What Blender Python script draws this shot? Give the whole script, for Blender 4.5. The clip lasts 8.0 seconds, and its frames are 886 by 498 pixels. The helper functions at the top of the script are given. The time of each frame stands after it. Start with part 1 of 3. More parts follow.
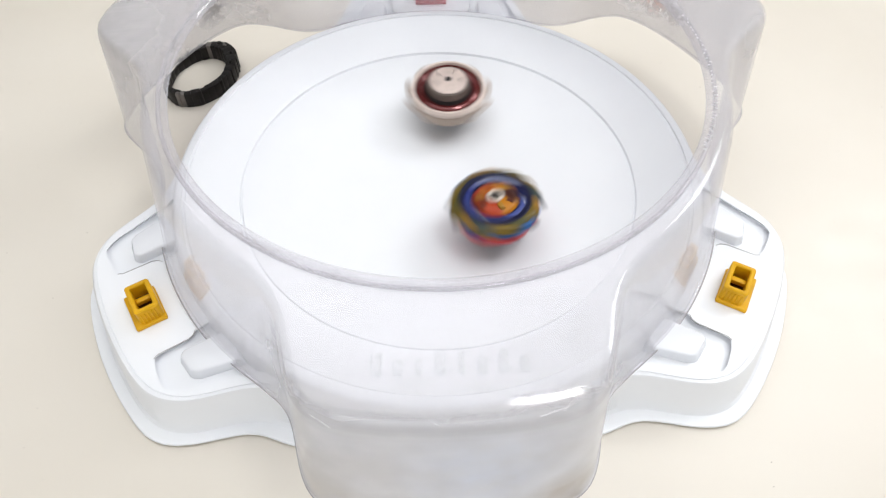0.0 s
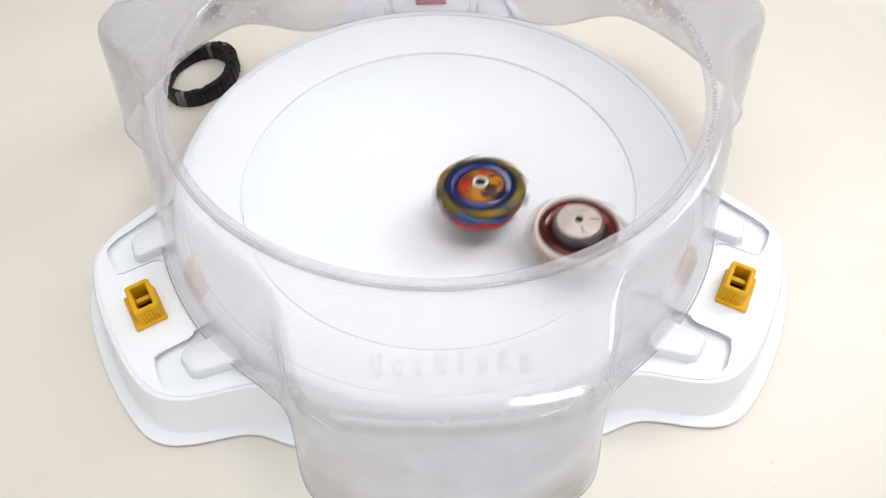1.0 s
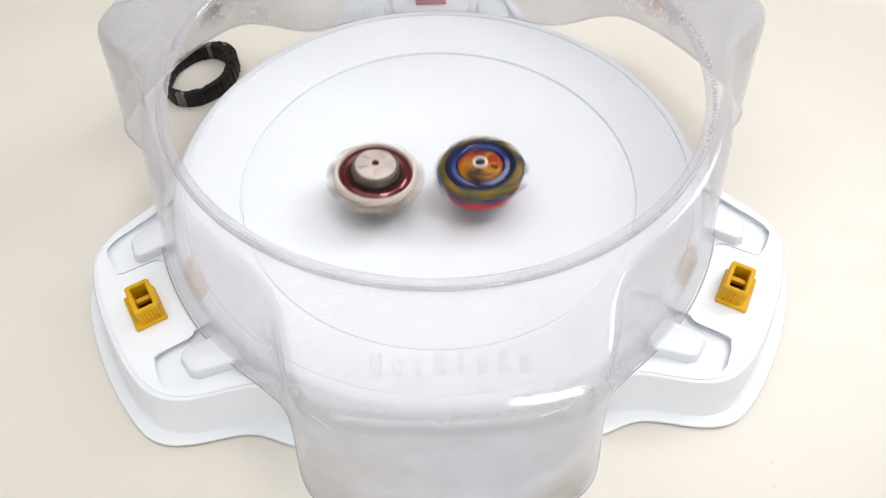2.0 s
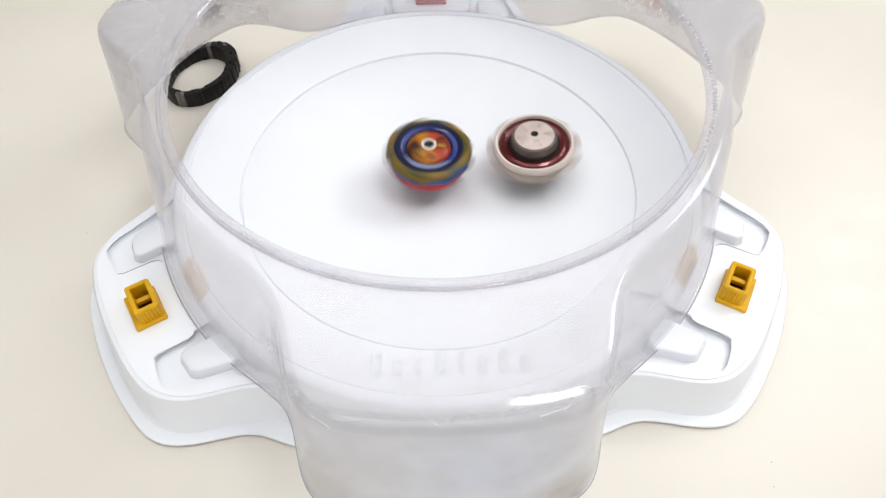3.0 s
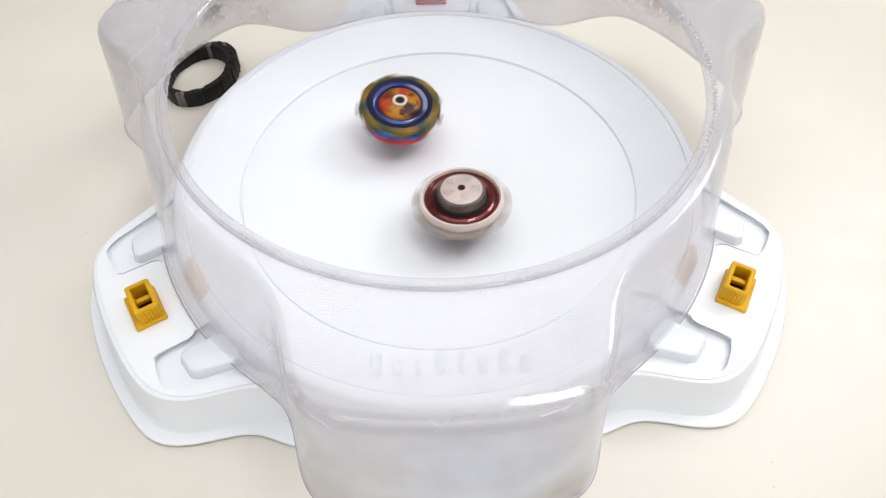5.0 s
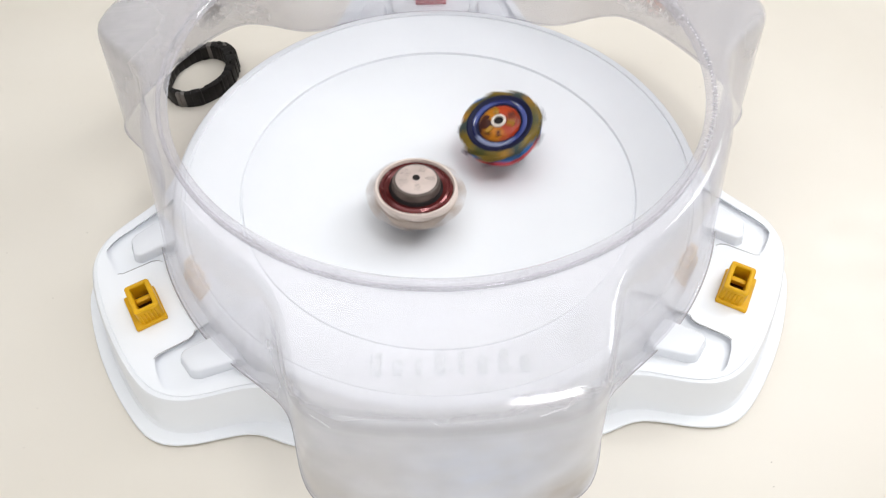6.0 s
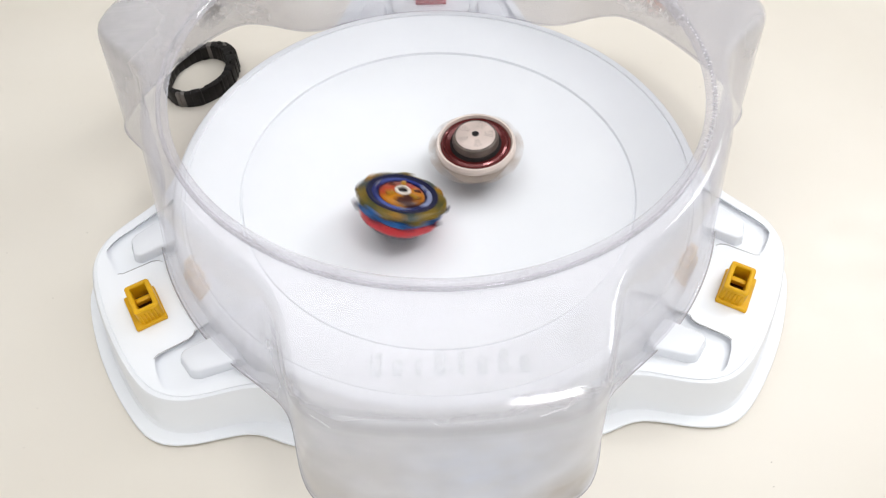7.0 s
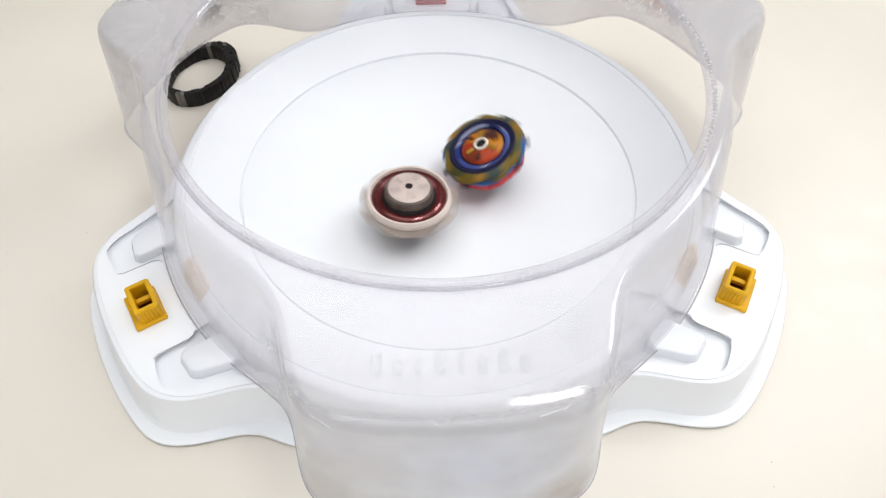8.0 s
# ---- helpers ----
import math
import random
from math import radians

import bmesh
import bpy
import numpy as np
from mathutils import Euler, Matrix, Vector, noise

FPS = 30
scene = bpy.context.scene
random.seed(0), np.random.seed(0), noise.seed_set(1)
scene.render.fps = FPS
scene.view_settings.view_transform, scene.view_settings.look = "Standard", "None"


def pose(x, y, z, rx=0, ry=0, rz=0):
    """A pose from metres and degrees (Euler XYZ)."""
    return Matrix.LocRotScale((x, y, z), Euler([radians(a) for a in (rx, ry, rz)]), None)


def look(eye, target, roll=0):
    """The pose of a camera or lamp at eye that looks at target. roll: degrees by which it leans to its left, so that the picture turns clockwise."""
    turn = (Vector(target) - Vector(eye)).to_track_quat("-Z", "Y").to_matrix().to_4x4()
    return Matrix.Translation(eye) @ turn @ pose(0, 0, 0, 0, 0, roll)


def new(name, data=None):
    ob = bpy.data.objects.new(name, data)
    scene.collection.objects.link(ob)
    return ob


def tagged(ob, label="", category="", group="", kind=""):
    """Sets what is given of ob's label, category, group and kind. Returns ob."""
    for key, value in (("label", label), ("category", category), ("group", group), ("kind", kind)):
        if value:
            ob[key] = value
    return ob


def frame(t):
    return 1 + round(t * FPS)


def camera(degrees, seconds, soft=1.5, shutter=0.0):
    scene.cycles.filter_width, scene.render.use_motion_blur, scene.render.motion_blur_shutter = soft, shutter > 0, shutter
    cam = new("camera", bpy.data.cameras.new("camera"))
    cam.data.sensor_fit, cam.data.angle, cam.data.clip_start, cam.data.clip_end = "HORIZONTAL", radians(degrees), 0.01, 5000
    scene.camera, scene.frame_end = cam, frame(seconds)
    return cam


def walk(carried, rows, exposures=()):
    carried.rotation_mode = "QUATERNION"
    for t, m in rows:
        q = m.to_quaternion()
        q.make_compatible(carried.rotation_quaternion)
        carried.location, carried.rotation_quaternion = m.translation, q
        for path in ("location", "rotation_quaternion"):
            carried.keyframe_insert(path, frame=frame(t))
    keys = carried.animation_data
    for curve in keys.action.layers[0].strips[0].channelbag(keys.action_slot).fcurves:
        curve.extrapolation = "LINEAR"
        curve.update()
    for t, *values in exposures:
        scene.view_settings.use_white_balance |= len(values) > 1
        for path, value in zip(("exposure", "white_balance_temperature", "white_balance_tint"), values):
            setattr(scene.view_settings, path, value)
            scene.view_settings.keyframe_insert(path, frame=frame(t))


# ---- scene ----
# ---- camera: a phone held still over the table ----
cam = camera(64.12, 8.0, soft=1.25, shutter=0.36)
EYE, TARGET = (-0.00639, -0.29341, 0.35244), (0.00113, -0.05537, 0.03106)
walk(cam, [(0.0, look(EYE, TARGET, -0.22)), (8.0, look(EYE, TARGET, -0.22))])
scene.view_settings.exposure = -0.01

# ---- light: ceiling lamps, an added highlight lamp and an added front fill, in a pale room ----
world = bpy.data.worlds.new("room_air")
world.use_nodes = True
world.node_tree.nodes["Background"].inputs["Color"].default_value = (0.9, 0.94, 1.0, 1)
world.node_tree.nodes["Background"].inputs["Strength"].default_value = 0.3
scene.world = world


def area_lamp(name, eye, target, sx, sy, watts, colour):
    data = bpy.data.lights.new(name, "AREA")
    data.shape, data.size, data.size_y, data.energy, data.color = "RECTANGLE", sx, sy, watts, colour
    ob = new(name, data)
    ob.matrix_basis = look(eye, target)
    return ob


area_lamp("ceiling_light", (0.02, 0.36, 1.67), (0.02, 0.36, 0.0), 2.2, 1.6, 21, (0.935, 0.97, 1.0))
# added lamp, sized and placed to lay a highlight strip on the front foot
area_lamp("foot_highlight_light", (0.49, -0.25, 1.64), (0.49, -0.25, 0.0), 0.46, 0.15, 5.0, (0.97, 0.98, 1.0))
area_lamp("corner_light", (1.50, 0.66, 1.58), (0.0, 0.0, 0.05), 0.8, 0.8, 21.5, (0.95, 0.97, 1.0))
# added fill from behind the camera that lifts the upright front faces
area_lamp("front_fill_light", (-0.2, -1.95, 0.8), (0.0, 0.0, 0.1), 1.8, 1.3, 14, (0.93, 0.97, 1.0))



# ---- materials ----
class Nodes:
    """A node material with a Principled shader and short ways to add to it."""

    def __init__(self, name, colour, rough=0.5, metal=0.0, spec=0.5):
        self.mat = bpy.data.materials.new(name)
        self.mat.use_nodes = True
        self.tree = self.mat.node_tree
        self.bsdf = self.tree.nodes["Principled BSDF"]
        self.out = self.tree.nodes["Material Output"]
        self.bsdf.inputs["Base Color"].default_value = (*colour, 1)
        self.bsdf.inputs["Roughness"].default_value = rough
        self.bsdf.inputs["Metallic"].default_value = metal
        self.bsdf.inputs["Specular IOR Level"].default_value = spec
        self.coord = self.add("ShaderNodeTexCoord").outputs["Object"]

    def add(self, kind, operation="", data_type=""):
        node = self.tree.nodes.new(kind)
        if operation:
            node.operation = operation
        if data_type:
            node.data_type = data_type
        return node

    def join(self, a, b):
        self.tree.links.new(a, b)

    def noise(self, scale, detail=3.0, rough=0.55):
        n = self.add("ShaderNodeTexNoise")
        n.inputs["Scale"].default_value, n.inputs["Detail"].default_value = scale, detail
        n.inputs["Roughness"].default_value = rough
        self.join(self.coord, n.inputs["Vector"])
        return n.outputs["Fac"]

    def ramp(self, fac, stops):
        n = self.add("ShaderNodeValToRGB")
        while len(n.color_ramp.elements) < len(stops):
            n.color_ramp.elements.new(0.5)
        for e, (pos, col) in zip(n.color_ramp.elements, stops):
            e.position, e.color = pos, (*col, 1) if len(col) == 3 else col
        self.join(fac, n.inputs["Fac"])
        return n.outputs["Color"]

    def math(self, op, a, b):
        n = self.add("ShaderNodeMath", operation=op)
        for socket, v in zip(n.inputs, (a, b)):
            if isinstance(v, (int, float)):
                socket.default_value = v
            else:
                self.join(v, socket)
        return n.outputs[0]

    def mix(self, fac, a, b):
        n = self.add("ShaderNodeMix", data_type="RGBA")
        for socket, v in ((n.inputs[0], fac), (n.inputs[6], a), (n.inputs[7], b)):
            if isinstance(v, (int, float)):
                socket.default_value = v
            elif isinstance(v, tuple):
                socket.default_value = (*v, 1)
            else:
                self.join(v, socket)
        return n.outputs[2]

    def bump(self, height, strength, distance):
        n = self.add("ShaderNodeBump")
        n.inputs["Strength"].default_value, n.inputs["Distance"].default_value = strength, distance
        self.join(height, n.inputs["Height"])
        self.join(n.outputs["Normal"], self.bsdf.inputs["Normal"])
        return n.outputs["Normal"]

    def colour(self, socket):
        self.join(socket, self.bsdf.inputs["Base Color"])

    def rough(self, socket):
        self.join(socket, self.bsdf.inputs["Roughness"])


def plain(name, colour, rough=0.4, metal=0.0, vary=0.12, scale=220.0, bump=0.15, spec=0.5):
    """A surface with a little mottling, uneven gloss and fine relief."""
    m = Nodes(name, colour, rough, metal, spec)
    dark, light = tuple(v * (1 - vary) for v in colour), tuple(min(1, v * (1 + vary)) for v in colour)
    coarse, fine = m.noise(scale * 0.2), m.noise(scale * 3, 4)
    m.colour(m.ramp(coarse, [(0.3, dark), (0.7, light)]))
    m.rough(m.ramp(fine, [(0.3, (rough * 0.8,) * 3), (0.7, (min(1, rough * 1.25),) * 3)]))
    if bump:
        m.bump(fine, bump, 0.0002)
    return m.mat


def table_material():
    m = Nodes("table_laminate", (0.8, 0.74, 0.64), 0.38)
    cloud = m.ramp(m.noise(5.0, 3), [(0.3, (0.71, 0.655, 0.575)), (0.7, (0.75, 0.70, 0.625))])
    fleck = m.noise(420.0, 1)
    speck = m.ramp(fleck, [(0.80, (0, 0, 0)), (0.82, (1, 1, 1))])
    m.colour(m.mix(speck, cloud, (0.3, 0.25, 0.2)))
    m.rough(m.ramp(m.noise(60.0, 4), [(0.3, (0.34,) * 3), (0.7, (0.5,) * 3)]))
    m.bump(m.noise(700.0, 2), 0.08, 0.0002)
    return m.mat


def arena_white():
    m = Nodes("arena_white_plastic", (0.8, 0.81, 0.83), 0.32)
    m.colour(m.ramp(m.noise(18.0, 4), [(0.3, (0.825, 0.837, 0.866)), (0.7, (0.855, 0.867, 0.892))]))
    m.rough(m.ramp(m.noise(90.0, 5), [(0.3, (0.30,) * 3), (0.7, (0.38,) * 3)]))
    m.bump(m.noise(300.0, 2), 0.02, 0.0002)
    return m.mat


def clear_plastic(name, haze=0.12, tint=(0.950, 0.945, 0.958), scuffs=()):
    """Thin moulded clear plastic: mostly see-through, glossy, with a milky haze, scratches and grime."""
    m = Nodes(name, (0.74, 0.73, 0.75), 0.35)
    clear = m.add("ShaderNodeBsdfTransparent")
    clear.inputs["Color"].default_value = (*tint, 1)
    gloss = m.add("ShaderNodeBsdfGlossy")
    gloss.inputs["Roughness"].default_value = 0.06
    gloss.inputs["Color"].default_value = (1, 1, 1, 1)
    facing = m.add("ShaderNodeLayerWeight")
    facing.inputs["Blend"].default_value = 0.5
    sheen = m.math("ADD", m.math("MULTIPLY", m.math("POWER", facing.outputs["Facing"], 4.0), 0.38), 0.032)
    wave = m.noise(24.0, 0)
    bump = m.add("ShaderNodeBump")
    bump.inputs["Strength"].default_value, bump.inputs["Distance"].default_value = 0.12, 0.0012
    m.join(wave, bump.inputs["Height"])
    m.join(bump.outputs["Normal"], gloss.inputs["Normal"])
    # milky haze, uneven, with fine scratches
    stretch = m.add("ShaderNodeMapping")
    stretch.inputs["Scale"].default_value = (25, 160, 60)
    stretch.inputs["Rotation"].default_value = (0.3, 0.5, 0.6)
    m.join(m.coord, stretch.inputs["Vector"])
    lines = m.add("ShaderNodeTexNoise")
    lines.inputs["Scale"].default_value, lines.inputs["Detail"].default_value = 2.5, 2.0
    m.join(stretch.outputs["Vector"], lines.inputs["Vector"])
    scratch = m.math("MULTIPLY", m.ramp(lines.outputs["Fac"], [(0.45, (0, 0, 0)), (0.85, (1, 1, 1))]), 0.035)
    # the feet, which stick out, are rubbed more than the wall
    flat = m.add("ShaderNodeVectorMath", operation="MULTIPLY")
    flat.inputs[1].default_value = (1, 1, 0)
    m.join(m.coord, flat.inputs[0])
    out = m.add("ShaderNodeVectorMath", operation="LENGTH")
    m.join(flat.outputs["Vector"], out.inputs[0])
    rub = m.add("ShaderNodeMapRange")
    rub.inputs["From Min"].default_value, rub.inputs["From Max"].default_value = 0.15, 0.195
    rub.inputs["To Min"].default_value, rub.inputs["To Max"].default_value = 0.88, 1.2
    m.join(out.outputs["Value"], rub.inputs["Value"])
    cloud = m.math("ADD", m.math("MULTIPLY", m.noise(16.0, 3), 0.8), 0.6)
    milk = m.math("ADD", m.math("MULTIPLY", m.math("MULTIPLY", cloud, haze), rub.outputs["Result"]), scratch)
    dirt_colour = (0.74, 0.73, 0.75)
    height = m.add("ShaderNodeSeparateXYZ")
    m.join(m.coord, height.inputs[0])
    wall = m.ramp(height.outputs["Z"], [(0.1045, (1, 1, 1)), (0.1105, (0, 0, 0))])
    for spot, radius, colour, amount, grain in scuffs:
        near = m.add("ShaderNodeVectorMath", operation="DISTANCE")
        m.join(m.coord, near.inputs[0])
        near.inputs[1].default_value = spot
        fall = m.ramp(m.math("DIVIDE", near.outputs["Value"], radius), [(0.35, (1, 1, 1)), (1.0, (0, 0, 0))])
        fine = grain > 200
        grit = m.ramp(m.noise(grain, 6 if fine else 2, 0.7 if fine else 0.4), [(0.46, (0, 0, 0)), (0.58, (1, 1, 1))] if fine else [(0.25, (0.45, 0.45, 0.45)), (0.72, (1, 1, 1))])
        mask = m.math("MULTIPLY", m.math("MULTIPLY", fall, grit), amount)
        if radius > 0.04:
            mask = m.math("MULTIPLY", mask, wall)   # smears on the upright wall alone
        dirt_colour = m.mix(mask, dirt_colour, colour)
        milk = m.math("ADD", milk, m.math("MULTIPLY", mask, m.math("SUBTRACT", 1.0, milk)))
    m.bsdf.inputs["Roughness"].default_value = 0.4
    if not isinstance(dirt_colour, tuple):
        m.colour(dirt_colour)
    a, b = m.add("ShaderNodeMixShader"), m.add("ShaderNodeMixShader")
    m.join(milk, a.inputs[0])
    m.join(clear.outputs[0], a.inputs[1])
    m.join(m.bsdf.outputs[0], a.inputs[2])
    m.join(sheen, b.inputs[0])
    m.join(a.outputs[0], b.inputs[1])
    m.join(gloss.outputs[0], b.inputs[2])
    m.join(b.outputs[0], m.out.inputs["Surface"])
    return m.mat


def sectors(name, colours, turns, rough=0.3):
    """Plastic moulded in coloured sectors round the axis."""
    m = Nodes(name, colours[0], rough, 0.0, 0.25)
    split = m.add("ShaderNodeSeparateXYZ")
    m.join(m.coord, split.inputs[0])
    angle = m.math("ARCTAN2", split.outputs["Y"], split.outputs["X"])
    wob = m.math("MULTIPLY", m.noise(160.0, 3), 0.25)
    part_of = m.math("FRACT", m.math("ADD", m.math("MULTIPLY", angle, turns / (2 * math.pi)), wob), 0.0)
    n = len(colours)
    stops = []
    for i, col in enumerate(colours):
        stops += [(i / n + 0.02, col), ((i + 1) / n - 0.02, col)]
    m.colour(m.ramp(part_of, stops))
    m.bump(m.noise(500.0, 3), 0.2, 0.0003)
    return m.mat


TABLE, WHITE = table_material(), arena_white()
ROOM = plain("room_paint", (0.78, 0.77, 0.75), 0.7, 0, 0.04, 8)
CARPET = plain("floor_boards", (0.35, 0.27, 0.2), 0.5, 0, 0.2, 20)
YELLOW = plain("yellow_plastic", (0.69, 0.37, 0.004), 0.45, 0, 0.16, 300, spec=0.28)
RED = plain("red_plastic", (0.50, 0.03, 0.045), 0.38, 0, 0.12, 300)
BLACK = plain("black_rubber", (0.007, 0.005, 0.0045), 0.45, 0, 0.5, 250, 0.4, 0.28)
# darkened copy of the yellow, with the hollow's shade put into the colour
SOCKET = plain("shadowed_yellow_plastic", (0.09, 0.035, 0.004), 0.5, 0, 0.2, 300)
STEEL_DARK = plain("brushed_dark_steel", (0.16, 0.145, 0.135), 0.38, 0.6, 0.3, 250)
STEEL = plain("worn_steel", (0.35, 0.33, 0.32), 0.35, 0.8, 0.2, 250)
CLEAR = clear_plastic("cover_plastic", 0.235, scuffs=(
    ((0.000, -0.215, 0.055), 0.125, (0.86, 0.87, 0.92), 0.85, 30),
    ((0.014, -0.214, 0.080), 0.045, (0.60, 0.67, 0.86), 0.55, 85),
    ((-0.052, -0.198, 0.046), 0.026, (0.50, 0.45, 0.39), 0.55, 70),
    ((0.050, -0.198, 0.044), 0.024, (0.34, 0.27, 0.20), 0.60, 80),
    ((-0.176, 0.032, 0.112), 0.039, (0.34, 0.31, 0.30), 0.38, 60),
    ((0.186, 0.020, 0.108), 0.030, (0.40, 0.37, 0.35), 0.30, 60),
    ((-0.149, 0.131, 0.061), 0.017, (0.11, 0.09, 0.08), 0.85, 420),
    ((-0.122, 0.140, 0.047), 0.009, (0.20, 0.14, 0.12), 0.7, 330),
    ((0.1590, 0.1123, 0.060), 0.013, (0.12, 0.028, 0.014), 1.0, 420),
    ((0.1500, 0.1270, 0.0595), 0.014, (0.60, 0.24, 0.14), 0.8, 330)))
SCRATCH = plain("scratched_plastic", (0.78, 0.76, 0.78), 0.3, 0, 0.1, 300)
MARK = clear_plastic("mark_plastic", 0.11, (0.99, 0.99, 0.995))
# dark grey that paints the shadow gap beside the clip panels
GAP_GREY = plain("gap_shade_grey", (0.38, 0.37, 0.37), 0.8, 0, 0.4, 200)
EDGE = clear_plastic("cut_edge_plastic", 0.35, (0.74, 0.70, 0.67))
LUG = plain("milky_plastic", (0.805, 0.815, 0.85), 0.22, 0, 0.03, 60)
CLEAR_RIM = clear_plastic("cover_rim_plastic", 0.26, (0.93, 0.92, 0.94))
CREAM = plain("cream_plastic", (0.58, 0.475, 0.43), 0.32, 0, 0.2, 420)
CREAM_DARK = plain("worn_cream_plastic", (0.40, 0.32, 0.265), 0.38, 0, 0.3, 300)
MAROON = plain("maroon_metal", (0.13, 0.020, 0.020), 0.16, 0.35, 0.35, 160, spec=0.6)
GOLD = plain("gold_plastic", (0.33, 0.16, 0.010), 0.35, 0, 0.2, 300, spec=0.35)
CHROME = plain("glint_steel", (0.42, 0.44, 0.56), 0.22, 0.7, 0.1, 300)
# grey with the soft shade under the blue top put into it
SHADE_GREY = plain("shade_grey_plastic", (0.13, 0.105, 0.115), 0.5, 0, 0.25, 200, spec=0.25)
WORN = plain("worn_grey_plastic", (0.13, 0.10, 0.085), 0.45, 0, 0.6, 900, 0.5, 0.3)
CHAR = plain("dark_grey_plastic", (0.018, 0.014, 0.014), 0.7, 0, 0.3, 200, spec=0.25)
UMBER = plain("umber_plastic", (0.07, 0.016, 0.008), 0.5, 0, 0.3, 200, spec=0.25)
RIDGE = plain("rosy_cream_plastic", (0.74, 0.63, 0.565), 0.28, 0, 0.12, 260)
NAVY = plain("navy_plastic", (0.008, 0.009, 0.036), 0.45, 0, 0.3, 160, spec=0.15)
SILVER = sectors("blue_steel", [(0.015, 0.020, 0.11), (0.060, 0.080, 0.26), (0.010, 0.012, 0.06), (0.20, 0.22, 0.34), (0.020, 0.030, 0.16), (0.045, 0.060, 0.22)], 1, 0.22)
AZURE = plain("azure_plastic", (0.016, 0.105, 0.33), 0.4, 0, 0.15, 160, spec=0.35)
SCARLET = plain("scarlet_plastic", (0.60, 0.022, 0.028), 0.4, 0, 0.12, 160, spec=0.35)
OLIVE = sectors("olive_and_gold_plastic", [(0.17, 0.110, 0.012), (0.06, 0.058, 0.015), (0.14, 0.092, 0.012), (0.035, 0.05, 0.045)], 3)
ORANGE = sectors("orange_and_gold_plastic", [(0.40, 0.045, 0.010), (0.46, 0.17, 0.008), (0.05, 0.014, 0.010), (0.44, 0.15, 0.008), (0.34, 0.035, 0.012), (0.20, 0.030, 0.010)], 1)
PALE = plain("pale_hub_plastic", (0.74, 0.665, 0.585), 0.3, 0, 0.1, 200)


# ---- mesh helpers ----
def part(name, bm, material, parent=None, label="", smooth=True):
    """Links a bmesh as one mesh object under a thing or a part."""
    bmesh.ops.recalc_face_normals(bm, faces=bm.faces)
    me = bpy.data.meshes.new(name)
    bm.to_mesh(me)
    bm.free()
    me.materials.append(material)
    for p in me.polygons:
        p.use_smooth = smooth
    if smooth:
        me.set_sharp_from_angle(angle=radians(38))
    ob = new(name, me)
    ob.parent = parent
    if label:
        ob["label"] = label
    return ob


def thing(name, label, category, m=None, group=""):
    ob = new(name)
    ob.empty_display_size = 0.02
    if m is not None:
        ob.matrix_basis = m
    return tagged(ob, label, category, group)


def lathe(profile, n=96, wave=None, closed=False):
    """A turned form: profile of (r, z); wave(angle, r, z) may change the radius."""
    bm = bmesh.new()
    rings = []
    for r, z in profile:
        if r < 1e-6:
            rings.append([bm.verts.new((0, 0, z))])
            continue
        ring = []
        for k in range(n):
            a = 2 * math.pi * k / n
            q = wave(a, r, z) if wave else r
            ring.append(bm.verts.new((q * math.cos(a), q * math.sin(a), z)))
        rings.append(ring)
    pairs = list(zip(rings, rings[1:])) + ([(rings[-1], rings[0])] if closed else [])
    for lo, hi in pairs:
        for k in range(n):
            j = (k + 1) % n
            if len(lo) == 1 and len(hi) == 1:
                continue
            if len(lo) == 1:
                bm.faces.new((lo[0], hi[k], hi[j]))
            elif len(hi) == 1:
                bm.faces.new((lo[k], hi[0], lo[j]))
            else:
                bm.faces.new((lo[k], lo[j], hi[j], hi[k]))
    return bm


def sweep(a0, a1, n, profile_at, loop=False, caps=False):
    """A sheet of profiles (r, z) set out round the axis from angle a0 to a1 (degrees)."""
    bm = bmesh.new()
    rows = []
    for k in range(n if loop else n + 1):
        deg = a0 + (a1 - a0) * k / n
        a = radians(deg)
        rows.append([bm.verts.new((r * math.cos(a), r * math.sin(a), z)) for r, z in profile_at(deg)])
    pairs = list(zip(rows, rows[1:])) + ([(rows[-1], rows[0])] if loop else [])
    for p, q in pairs:
        for i in range(len(p) - 1):
            bm.faces.new((p[i], q[i], q[i + 1], p[i + 1]))
    for row in (rows[0], rows[-1]) if caps else ():
        foot = bm.verts.new((row[0].co.x, row[0].co.y, row[-1].co.z))
        bm.faces.new([*row, foot])
    return bm


def box(sx, sy, sz, at=(0, 0, 0), bevel=0.0, seg=2):
    bm = bmesh.new()
    bmesh.ops.create_cube(bm, size=1)
    bmesh.ops.scale(bm, vec=(sx, sy, sz), verts=bm.verts)
    bmesh.ops.translate(bm, vec=at, verts=bm.verts)
    if bevel:
        bmesh.ops.bevel(bm, geom=bm.edges[:], offset=bevel, segments=seg, profile=0.5, affect="EDGES")
    return bm


def prism(outline, z0, z1, bevel, seg=2):
    """An upright block on a plan outline, with its upper edges rounded."""
    bm = bmesh.new()
    low = [bm.verts.new((x, y, z0)) for x, y in outline]
    face = bm.faces.new(low)
    up = bmesh.ops.extrude_face_region(bm, geom=[face])["geom"]
    bmesh.ops.translate(bm, vec=(0, 0, z1 - z0), verts=[v for v in up if isinstance(v, bmesh.types.BMVert)])
    edges = [e for e in bm.edges if all(abs(v.co.z - z1) < 1e-7 for v in e.verts) or abs(e.verts[0].co.z - e.verts[1].co.z) > 1e-6]
    bmesh.ops.bevel(bm, geom=edges, offset=bevel, segments=seg, profile=0.5, affect="EDGES")
    return bm


